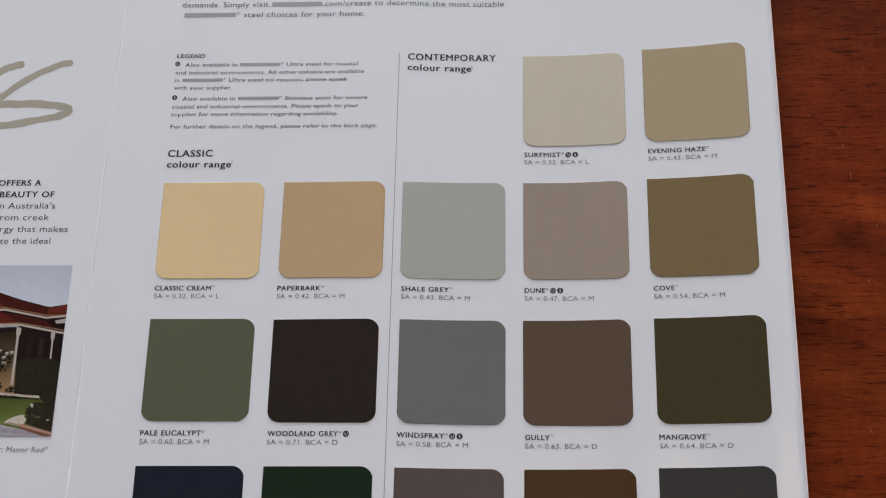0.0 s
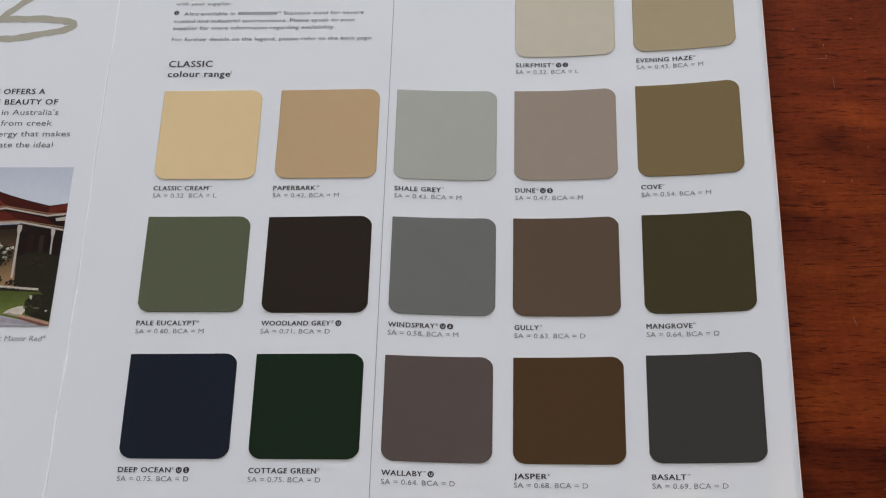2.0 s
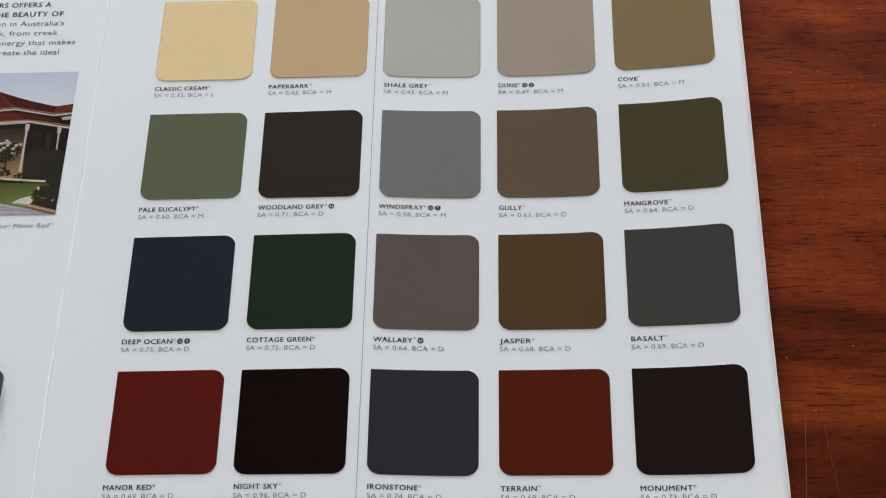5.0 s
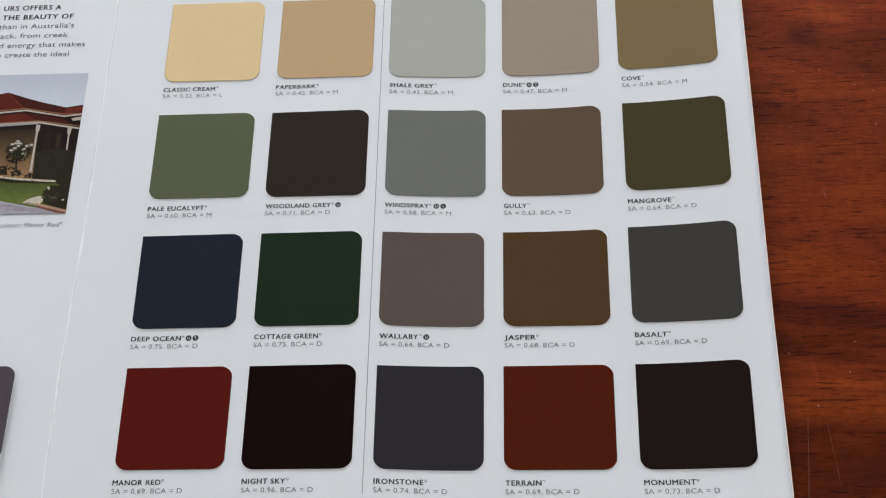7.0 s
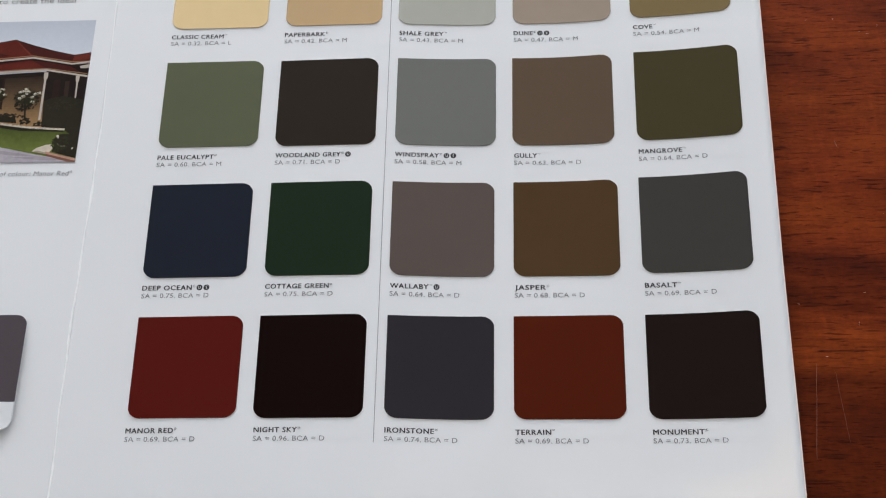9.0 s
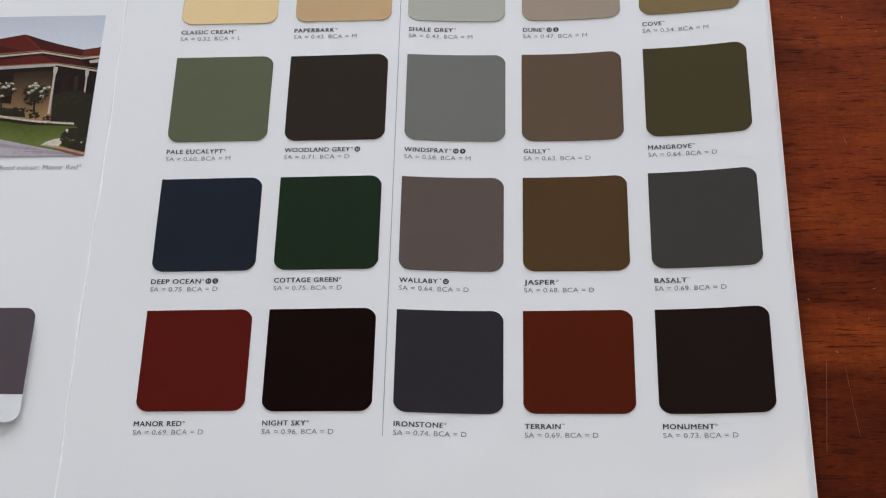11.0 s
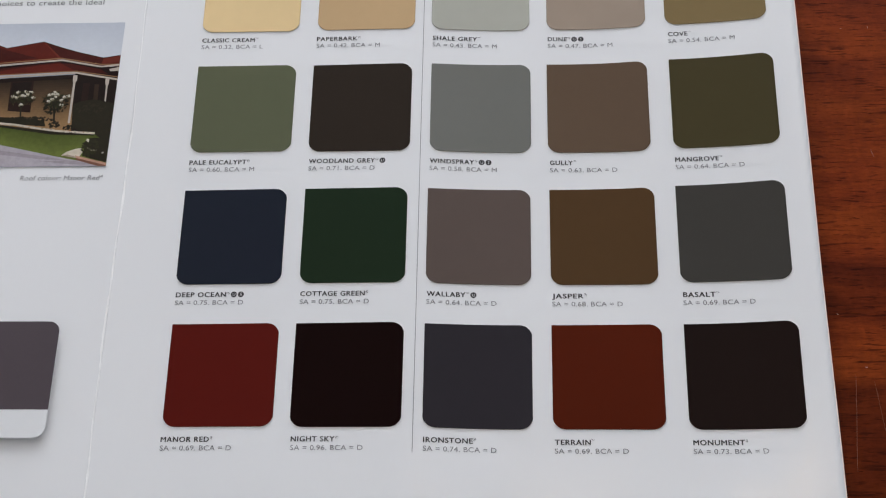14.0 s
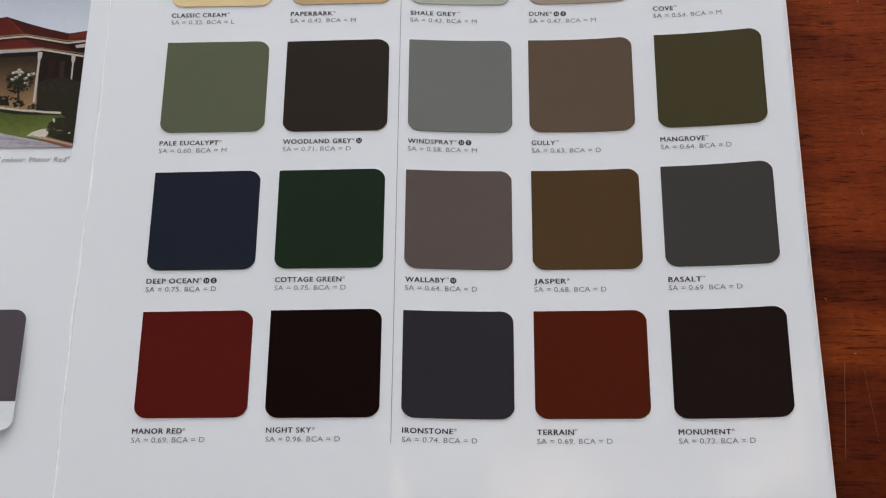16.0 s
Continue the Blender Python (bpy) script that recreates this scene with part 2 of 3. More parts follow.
def chip_mesh(x0, y1, width, height, radius, up, thick, square_tl=True, bow=0.0, square_low=False, slant=0.0):
    """A thin plate with three rounded corners (the upper left one square), bent with the sheet below it."""
    bm = bmesh.new()
    bev = 0.012
    arc = [radius * (1 - math.cos(k / 7 * math.pi / 2)) for k in range(8)]
    xs = sorted({round(a, 4) for a in arc} | {round(width - a, 4) for a in arc} | {round(radius + (width - 2 * radius) * k / 9, 4) for k in range(10)})

    def drop(d):
        return radius - math.sqrt(max(0.0, radius**2 - (radius - d) ** 2)) if d < radius else 0.0

    def rows(x, inset):
        hi = y1 + slant * x / width - (drop(width - x) if x > width / 2 else (0 if square_tl else drop(x)))
        lo = y1 - height + (0 if square_low else drop(min(x, width - x)))
        return lo + inset, hi - inset

    def ring(inset, z):
        cols = []
        for x in xs:
            xx = min(max(x, inset), width - inset)
            lo, hi = rows(x, inset)
            cols.append([bm.verts.new(at(x0 + xx, lo + (hi - lo) * k / 6, up + z + bow * (xx / width - 0.5) ** 2)) for k in range(7)])
        return cols

    top = ring(bev, thick)
    for i in range(len(xs) - 1):
        for j in range(6):
            bm.faces.new((top[i][j], top[i + 1][j], top[i + 1][j + 1], top[i][j + 1])).smooth = True

    def rim(cols):
        return [c[0] for c in cols] + cols[-1][1:6] + [c[6] for c in reversed(cols)] + list(reversed(cols[0][1:6]))

    inner = rim(top)
    # shoulder and side wall
    shoulder, foot = [], []
    m = len(inner)
    for k, v in enumerate(inner):
        a, b = inner[k - 1].co, inner[(k + 1) % m].co
        d = Vector((b.y - a.y, a.x - b.x))
        d = d.normalized() if d.length > 1e-9 else Vector((0, 0))
        x, y = v.co.x / CM + d.x * bev, v.co.y / CM + d.y * bev
        z = bow * ((x - x0) / width - 0.5) ** 2
        shoulder.append(bm.verts.new(at(x, y, up + thick - 0.012 + z)))
        foot.append(bm.verts.new(at(x, y, up + z)))
    for k in range(m):
        q = (k + 1) % m
        f = bm.faces.new((inner[k], shoulder[k], shoulder[q], inner[q]))
        e = bm.edges.get((inner[k], inner[q]))
        e.smooth = False
        g = bm.faces.new((shoulder[k], foot[k], foot[q], shoulder[q]))
        g.material_index = 1
    return bm


def letters(body, bold):
    """The outline of a line of writing at size 1, as points and faces."""
    data = bpy.data.curves.new("writing", "FONT")
    data.body, data.size, data.resolution_u = body, 1.0, 3
    data.space_character = 1.12 if bold else 1.04
    ob = bpy.data.objects.new("writing", data)
    scene.collection.objects.link(ob)
    graph = bpy.context.evaluated_depsgraph_get()
    mesh = bpy.data.meshes.new_from_object(ob.evaluated_get(graph))
    pts = [v.co.copy() for v in mesh.vertices]
    faces = [tuple(p.vertices) for p in mesh.polygons]
    bpy.data.objects.remove(ob)
    bpy.data.meshes.remove(mesh)
    bpy.data.curves.remove(data)
    return pts, faces


CAP = max(p.y for p in letters("H", False)[0])


def line(parent, name, x, y, cap, width, pieces, ink=INK, bold=False, slant=0.0, right=False):
    """A printed line on the sheet, in centimetres. pieces: strings; ("sup", s) raised small signs; ("bar", n) plain bars n capitals
    wide; ("dot", s) a dark disc with a small pale sign. The whole is set to the given width."""
    cursor, bits, discs, bars = 0.0, [], [], []
    for p in pieces:
        kind, what = ("text", p) if isinstance(p, str) else p
        if kind == "bar":
            a = what * 0.84
            bars.append(len(bits))
            bits.append(([Vector((cursor + 0.4 + u, v, 0)) for u, v in ((0, 0.1), (a, 0.1), (a, 0.9), (0, 0.9))], [(0, 1, 2, 3)]))
            cursor += a + 0.5
            continue
        if kind == "dot":
            discs.append((cursor + 0.80, what))
            cursor += 1.45
            continue
        pts, faces = letters(what.strip(), bold and kind == "text")
        k = (0.5 if kind == "sup" else 1.0) / CAP
        lift = 0.56 if kind == "sup" else 0.0
        low = min(p.x for p in pts)
        cursor += 0.45 * (len(what) - len(what.lstrip()))
        for n, (dx, dy) in enumerate(((0, 0), (0.04, 0.0), (0.08, 0.0), (0.04, 0.03)) if bold and kind == "text" else ((0, 0),)):
            bits.append(([Vector(((p.x - low) * k + cursor + dx, p.y * k + lift + dy, 0.0003 * n)) for p in pts], faces))
        cursor += (max(p.x for p in pts) - low) * k + 0.12 + 0.45 * (len(what) - len(what.rstrip()))
    wide = cursor - 0.12
    sx = width / wide if width else cap
    x = x - width if right else x
    bm = bmesh.new()
    for n, (pts, faces) in enumerate(bits):
        vs = [bm.verts.new(at(x + p.x * sx + slant * p.y * cap, y + p.y * cap, 0.008 + p.z)) for p in pts]
        for f in faces:
            try:
                bm.faces.new([vs[k] for k in f]).material_index = 2 if n in bars else 0
            except ValueError:
                pass
    for cx, sign in discs:
        ring = [bm.verts.new(at(x + cx * sx + 0.62 * cap * math.cos(a), y + 0.5 * cap + 0.62 * cap * math.sin(a), 0.006)) for a in np.linspace(0, 2 * math.pi, 21)[:-1]]
        bm.faces.new(ring)
        pts, faces = letters(sign, True)
        mid, k = max(p.x for p in pts) / 2, 0.62 * cap / CAP
        vs = [bm.verts.new(at(x + cx * sx + (p.x - mid) * k, y + 0.19 * cap + p.y * k, 0.010)) for p in pts]
        for f in faces:
            bm.faces.new([vs[k] for k in f]).material_index = 1
    bmesh.ops.recalc_face_normals(bm, faces=bm.faces)
    for f in bm.faces:
        if f.normal.z < 0:
            f.normal_flip()
    return part(name, bm, [ink, WHITE_INK, INK_BAR], parent)


# The room: floor, walls with a window opening, ceiling
FLOOR_Z, CEIL_Z, WEST, EAST, SOUTH, T = -0.74, 2.0, -2.6, 2.6, -2.2, 0.15


def wall(name, boxes, label, category="wall"):
    bm = bmesh.new()
    for lo, hi in boxes:
        box(bm, lo, hi)
    ob = part(name, bm, FLOOR if name == "floor" else PLASTER, None, label)
    return tagged(ob, category=category, kind="structure")


wall("floor", [((WEST - T, SOUTH - T, FLOOR_Z - 0.1), (EAST + T, NORTH + T, FLOOR_Z))], "plain grey carpeted floor under the wooden table", "floor")
wall("ceiling", [((WEST - T, SOUTH - T, CEIL_Z), (EAST + T, NORTH + T, CEIL_Z + 0.1))], "plain white plastered ceiling over the room", "ceiling")
wall("wall_west", [((WEST - T, SOUTH - T, FLOOR_Z), (WEST, NORTH + T, CEIL_Z))], "plain white plastered wall of the room")
wall("wall_east", [((EAST, SOUTH - T, FLOOR_Z), (EAST + T, NORTH + T, CEIL_Z))], "plain white plastered wall of the room")
wall("wall_south", [((WEST, SOUTH - T, FLOOR_Z), (EAST, SOUTH, CEIL_Z))], "plain white plastered wall of the room")
wall("wall_north", [
    ((WEST, NORTH, FLOOR_Z), (EAST, NORTH + T, WIN_Z0)),
    ((WEST, NORTH, WIN_Z1), (EAST, NORTH + T, CEIL_Z)),
    ((WEST, NORTH, WIN_Z0), (WIN_X0, NORTH + T, WIN_Z1)),
    ((WIN_X1, NORTH, WIN_Z0), (EAST, NORTH + T, WIN_Z1)),
], "plain white plastered wall with a window opening")


# A small warm ceiling lamp, which the glossy paper mirrors near its lower edge
GLOBE, glow_nt, glow_bsdf = nodes_of("warm_lamp_globe")
glow_bsdf.inputs["Base Color"].default_value = (0.8, 0.76, 0.7, 1)
glow_bsdf.inputs["Emission Color"].default_value = (1.0, 0.74, 0.5, 1)
glow_bsdf.inputs["Emission Strength"].default_value = 11.0
ceiling_lamp = tagged(new("ceiling_lamp"), "small warm globe lamp glowing under the white ceiling", "lamp")
ceiling_lamp.location = (0.215, 0.37, CEIL_Z)
bm = bmesh.new()
bmesh.ops.create_cone(bm, cap_ends=True, segments=32, radius1=0.06, radius2=0.07, depth=0.03, matrix=Matrix.Translation((0, 0, -0.015)))
part("lamp_base", bm, PLASTER, ceiling_lamp)
bm = bmesh.new()
bmesh.ops.create_uvsphere(bm, u_segments=32, v_segments=16, radius=0.085, matrix=Matrix.Translation((0, 0, -0.075)) @ Matrix.Diagonal((1, 1, 0.6, 1)))
for f in bm.faces:
    f.smooth = True
part("globe", bm, GLOBE, ceiling_lamp, "frosted glowing glass globe")

# The table
table = tagged(new("table"), "dark red-brown varnished hardwood table with scratches", "table")
table.location = (0.2, 0.2, FLOOR_Z)
bm = bmesh.new()
box(bm, (-0.62, -0.30, -0.032), (1.00, 0.66, 0.0), 0.004)
bmesh.ops.translate(bm, verts=bm.verts, vec=(-0.2, -0.2, -FLOOR_Z))
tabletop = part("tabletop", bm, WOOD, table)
for lx, ly in ((-0.55, -0.23), (0.93, -0.23), (-0.55, 0.59), (0.93, 0.59)):
    bm = bmesh.new()
    box(bm, (lx - 0.035, ly - 0.035, FLOOR_Z), (lx + 0.035, ly + 0.035, -0.032), 0.004)
    bmesh.ops.translate(bm, verts=bm.verts, vec=(-0.2, -0.2, -FLOOR_Z))
    part("leg", bm, WOOD, table)


def mark(name, points, width, material, label):
    """A thin worn line in the varnish."""
    bm = bmesh.new()
    left, right = [], []
    for k, (x, y) in enumerate(points):
        a, b = points[max(0, k - 1)], points[min(len(points) - 1, k + 1)]
        d = Vector((b[0] - a[0], b[1] - a[1])).normalized()
        w = width * (0.25 if k in (0, len(points) - 1) else rng.uniform(0.6, 1.0)) / 2
        left.append(bm.verts.new(((x - d.y * w) * CM - 0.2, (y + d.x * w) * CM - 0.2, 0.00006 - FLOOR_Z)))
        right.append(bm.verts.new(((x + d.y * w) * CM - 0.2, (y - d.x * w) * CM - 0.2, 0.00006 - FLOOR_Z)))
    for k in range(len(points) - 1):
        bm.faces.new((left[k], right[k], right[k + 1], left[k + 1]))
    bmesh.ops.recalc_face_normals(bm, faces=bm.faces)
    for f in bm.faces:
        if f.normal.z < 0:
            f.normal_flip()
    return part(name, bm, material, tabletop, label)


def wander(x0, y0, x1, y1, n, wobble):
    return [(x0 + (x1 - x0) * k / n + rng.uniform(-wobble, wobble), y0 + (y1 - y0) * k / n + rng.uniform(-wobble, wobble)) for k in range(n + 1)]


mark("scratch", wander(21.41, 6.2, 21.15, 3.4, 8, 0.006), 0.013, SCRATCH, "long pale scratch in the varnish")
mark("scratch", wander(21.9, 6.0, 22.1, 3.9, 6, 0.006), 0.008, SCRATCH, "faint pale scratch in the varnish")
mark("scratch", wander(22.79, 21.35, 22.82, 20.85, 3, 0.008), 0.02, SCRATCH, "short pale scratch in the varnish")
mark("scratch", wander(22.2, 21.98, 22.75, 22.0, 5, 0.006), 0.016, SCRATCH, "thin pale scratch in the varnish")
mark("scratch", wander(22.62, 13.35, 22.7, 13.05, 3, 0.008), 0.018, SCRATCH, "short pale scratch in the varnish")
mark("scratch", wander(23.42, 24.5, 23.55, 24.85, 3, 0.008), 0.016, SCRATCH, "short bright nick in the varnish")
mark("speck", [(21.68, 6.41), (21.72, 6.40), (21.76, 6.39)], 0.024, SPECK, "small pale speck on the varnish")
mark("speck", [(21.05, 8.02), (21.08, 8.0), (21.11, 7.99)], 0.02, SPECK, "small pale speck on the varnish")
for k in range(26):
    x, y, a = 21.6 + 3.2 * rng.random(), 6 + 18 * rng.random(), rng.choice((0.0, 0.1, -0.15, 1.4))
    a, d = a + rng.uniform(-0.1, 0.1), rng.uniform(0.03, 0.13)
    mark("nick", wander(x, y, x + d * math.cos(a), y + d * math.sin(a), 3, 0.006), rng.uniform(0.01, 0.022), NICK, "tiny dull nick in the varnish")

# The brochure: two printed leaves joined at a fold
brochure = tagged(new("brochure"), "open glossy white fold-out paint colour brochure on the wooden table", "brochure")
FOLD = -0.12
BOTTOM, TOP = -0.6, 29.1


def fold_x(y):
    return FOLD + 0.03 * math.sin(y * 0.5 + 1.0) + 0.012 * math.sin(y * 2.3)


xs_right = [FOLD + 0.03 * k for k in range(13)] + [0.3 + 20.355 * k / 102 for k in range(103)]
ys_all = [BOTTOM + (TOP - BOTTOM) * k / 60 for k in range(61)]
right_page = part("right_page", sheet(xs_right, ys_all, 0.03), PAPER, brochure, "glossy white card leaf with rows of colour chips")
xs_left = [-14 + 13.4 * k / 40 for k in range(41)] + [-0.56 + (FOLD + 0.56) * k / 14 for k in range(15)]
left_page = part("left_page", sheet(xs_left, ys_all, 0.03), PAPER, brochure, "glossy white card leaf printed with a house photograph")

# the guillotined free edge, with a bright warm halo painted along its rim
bm = bmesh.new()
previous = None
for k in range(120):
    y = BOTTOM + (TOP - BOTTOM) * k / 119
    w = 0.021 + 0.005 * noise.noise((y * 2.0, 0.0, 4.0))
    row = [bm.verts.new(at(flare(20.655, y) - w, y, 0.003)), bm.verts.new(at(flare(20.661, y), y, 0.0)), bm.verts.new(at(flare(20.663, y), y, -0.03))]
    if previous:
        for q in range(2):
            bm.faces.new((previous[q], previous[q + 1], row[q + 1], row[q]))
    previous = row
part("page_edge_halo", bm, EDGE_HALO, right_page, "thin cut edge of the card with a painted warm halo")

# the worn fold; its glint is painted near-white, broader below y = 14
bm = bmesh.new()
previous = None
for k in range(3200):
    y = BOTTOM + (TOP - BOTTOM) * k / 3199
    wear_glint = noise.noise((0.0, y * 0.9, 3.0)) + 0.6 * noise.noise((5.0, y * 4.0, 1.0)) + (0.35 if y < 14 else -0.35)
    w = 0.015 + (0.030 if y < 14 else 0.006) * max(0.0, wear_glint)
    high = 0.003 + (0.004 + (0.020 if y < 14 else 0.002) * max(0.0, noise.noise((2.0, y * 7.0, 7.0)))) * max(0.15, min(1.0, 0.5 + wear_glint))
    x = fold_x(y) + 0.008 * noise.noise((8.0, y * 4.0, 2.0))
    row = [bm.verts.new(at(x + dx * w, y, 0.003 + up * high)) for dx, up in ((-1, 0), (-0.6, 0.75), (0, 1), (0.6, 0.75), (1, 0))]
    if previous:
        for q in range(4):
            bm.faces.new((previous[q], previous[q + 1], row[q + 1], row[q])).smooth = True
    previous = row
part("fold_crease", bm, FOLD_GLINT, brochure, "cracked worn paper fold with its glint painted near-white")


def srgb(r, g, b, gain=(1.3, 1.3, 1.3)):
    def lin(c):
        c /= 255
        return c / 12.92 if c <= 0.04045 else ((c + 0.055) / 1.055) ** 2.4
    return tuple(lin(c) * k for c, k in zip((r, g, b), gain))


COLUMN_X = (1.8, 5.52, 9.24, 12.9, 16.68)
ROW_Y = (25.2, 20.78, 16.37, 12.0, 7.65)
CHIP_W, CHIP_H, CHIP_R = (3.18, 3.14, 3.09, 3.13, 3.19), 3.09, 0.365
# chips glued a little off their place: across, along, extra width, extra height, rise of the top edge
SHIFTED = {
    (3, 0): (0.005, 0.01, 0.03, 0.05, 0.03), (4, 0): (-0.045, 0.07, -0.055, 0.095, 0.055),
    (0, 1): (0, 0.03, -0.02, 0.045, 0.02), (1, 1): (0.03, 0.03, 0, 0.03, 0.02), (2, 1): (-0.02, 0.04, 0.04, 0.04, 0.02), (3, 1): (0, 0.03, 0, 0.03, 0.02), (4, 1): (-0.045, 0.06, -0.065, 0.055, 0.03),
    (0, 2): (0, 0.03, -0.02, 0, 0.01), (1, 2): (-0.012, 0.01, 0, 0.01, 0.03), (2, 2): (0.015, 0.025, 0.02, 0.02, 0.02), (3, 2): (-0.015, 0.035, -0.005, 0.03, 0.025), (4, 2): (0.01, 0.06, -0.04, 0.02, 0.02),
    (0, 3): (0, 0, -0.025, 0, 0.02), (1, 3): (-0.022, 0.01, -0.015, 0, 0.02), (3, 3): (0, 0.02, 0, 0.01, 0.035), (4, 3): (-0.02, 0.055, -0.02, 0.02, 0.04),
    (0, 4): (0.03, 0.02, -0.01, 0, 0.01), (1, 4): (-0.028, 0.02, 0.01, 0.02, 0.02), (3, 4): (0, 0.01, 0.02, 0.01, 0.02), (4, 4): (0, 0.015, 0, 0.01, 0.03),
}
# column, row, picture colour, printed name, its width, sign, discs, figure, letter, plain words for the label
CHIPS = [
    (3, 0, (182, 179, 166), "SURFMIST", 1.12, "®", "US", "0.32", "L", "pale off-white"),
    (4, 0, (155, 145, 120), "EVENING HAZE", 1.71, "®", "", "0.43", "M", "pale khaki"),
    (0, 1, (203, 184, 145), "CLASSIC CREAM", 1.70, "™", "", "0.32", "L", "warm cream"),
    (1, 1, (173, 151, 119), "PAPERBARK", 1.30, "®", "", "0.42", "M", "sandy beige"),
    (2, 1, (155, 160, 156), "SHALE GREY", 1.40, "™", "", "0.43", "M", "light cool grey"),
    (3, 1, (141, 131, 122), "DUNE", 0.60, "®", "US", "0.47", "M", "warm stone grey"),
    (4, 1, (113, 100, 72), "COVE", 0.60, "™", "", "0.54", "M", "olive khaki"),
    (0, 2, (83, 89, 72), "PALE EUCALYPT", 1.77, "®", "", "0.60", "M", "muted leaf green"),
    (1, 2, (43, 38, 34), "WOODLAND GREY", 2.03, "®", "U", "0.71", "D", "dark brownish grey"),
    (2, 2, (101, 105, 104), "WINDSPRAY", 1.34, "®", "US", "0.58", "M", "mid cool grey"),
    (3, 2, (87, 74, 63), "GULLY", 0.69, "™", "", "0.63", "D", "earthy brown grey"),
    (4, 2, (63, 59, 41), "MANGROVE", 1.29, "™", "", "0.64", "D", "dark olive green"),
    (0, 3, (31, 36, 47), "DEEP OCEAN", 1.50, "®", "US", "0.75", "D", "deep navy blue"),
    (1, 3, (29, 42, 31), "COTTAGE GREEN", 1.90, "®", "", "0.75", "D", "dark bottle green"),
    (2, 3, (83, 75, 73), "WALLABY", 1.12, "™", "U", "0.64", "D", "mauve-tinted grey brown"),
    (3, 3, (72, 55, 37), "JASPER", 0.90, "®", "", "0.68", "D", "dark earthy brown"),
    (4, 3, (58, 58, 57), "BASALT", 0.92, "™", "", "0.69", "D", "charcoal grey"),
    (0, 4, (77, 23, 19), "MANOR RED", 1.38, "®", "", "0.69", "D", "deep oxblood red"),
    (1, 4, (20, 10, 9), "NIGHT SKY", 1.23, "®", "", "0.96", "D", "near black"),
    (2, 4, (43, 42, 48), "IRONSTONE", 1.37, "®", "", "0.74", "D", "dark bluish grey"),
    (3, 4, (72, 27, 15), "TERRAIN", 0.99, "™", "", "0.69", "D", "dark rust brown"),
    (4, 4, (29, 22, 21), "MONUMENT", 1.40, "®", "", "0.73", "D", "dark charcoal black"),
]
CHIP_GAIN, CHIP_LESS = (1.36, 1.27, 1.17), 0.0015
for col, row, rgb, title, wide, sign, dots, figure, letter, words in CHIPS:
    x, y = COLUMN_X[col], ROW_Y[row]
    paint = plain("paint_" + words.replace(" ", "_").replace("-", "_"), tuple(max(0.002, c - CHIP_LESS) for c in srgb(*rgb, CHIP_GAIN)), 0.45, 0.025, 220, 0.06, 0.00003, 0.03)
    dx, dy, dw, dh, slant = SHIFTED.get((col, row), (0, 0, 0, 0, 0.02))
    part("colour_chip", chip_mesh(x + dx + rng.uniform(-0.006, 0.006), y + dy + rng.uniform(-0.008, 0.008), CHIP_W[col] + dw, CHIP_H + dh, CHIP_R, 0.004, 0.026, True, 0.0, False, slant), [paint, CUT_EDGE], right_page, words + " satin colour chip with three rounded corners")
    base = y - (3.545 if row == 4 else 3.52) + (0.045, 0.04, 0.028, 0.02, 0.018)[col]
    x += 0.04 if (col, row) == (4, 4) else 0.0
    line(right_page, "chip_name", x + 0.03, base, 0.145, wide, [title], INK, True)
    extras = [("sup", sign)] + [("dot", d) for d in dots]
    line(right_page, "chip_sign", x + 0.03 + wide + 0.03, base, 0.145, None, extras, INK)
    line(right_page, "chip_figure_line", x + 0.03, base - 0.248, 0.142, 2.04 if letter != "L" else 1.98, ["SA = " + figure + ". BCA = " + letter], INK_GREY)

# headings, legend and divider
line(right_page, "intro_line", 1.80, 27.06, 0.185, 10.5, ["demands. Simply visit", ("bar", 9), ".com/create to determine the most suitable"], INK_TEXT)
line(right_page, "intro_line", 1.81, 26.68, 0.185, 6.0, [("bar", 9), ("sup", "®"), " steel choices for your home."], INK_TEXT)
line(right_page, "legend_heading", 1.80, 25.19, 0.135, 0.90, ["LEGEND"], INK, True)
line(right_page, "legend_icon", 1.735, 24.91, 0.135, None, [("dot", "U")], INK)
line(right_page, "legend_line", 2.09, 24.87, 0.135, 5.57, ["Also available in", ("bar", 9), ("sup", "®"), " Ultra steel for coastal"], INK_TEXT)
line(right_page, "legend_line", 1.80, 24.59, 0.135, 6.07, ["and industrial environments. All other colours are available"], INK_TEXT)
line(right_page, "legend_line", 1.80, 24.32, 0.135, 5.55, ["in", ("bar", 9), ("sup", "®"), " Ultra steel on request, please speak"], INK_TEXT)
line(right_page, "legend_line", 1.80, 24.05, 0.135, 1.87, ["with your supplier."], INK_TEXT)
line(right_page, "legend_icon", 1.745, 23.70, 0.135, None, [("dot", "S")], INK)
line(right_page, "legend_line", 2.11, 23.66, 0.135, 5.9, ["Also available in", ("bar", 9), ("sup", "®"), " Stainless steel for severe"], INK_TEXT)
line(right_page, "legend_line", 1.80, 23.38, 0.135, 5.95, ["coastal and industrial environments. Please speak to your"], INK_TEXT)
line(right_page, "legend_line", 1.80, 23.11, 0.135, 5.3, ["supplier for more information regarding availability."], INK_TEXT)
line(right_page, "legend_line", 1.81, 22.68, 0.135, 6.55, ["For further details on the legend, please refer to the back page."], INK_TEXT)
line(right_page, "range_heading", 1.82, 21.71, 0.22, 1.40, ["CLASSIC"], INK, True)
line(right_page, "range_heading", 1.82, 21.34, 0.215, 2.05, ["colour range", ("sup", "1")], INK, True)
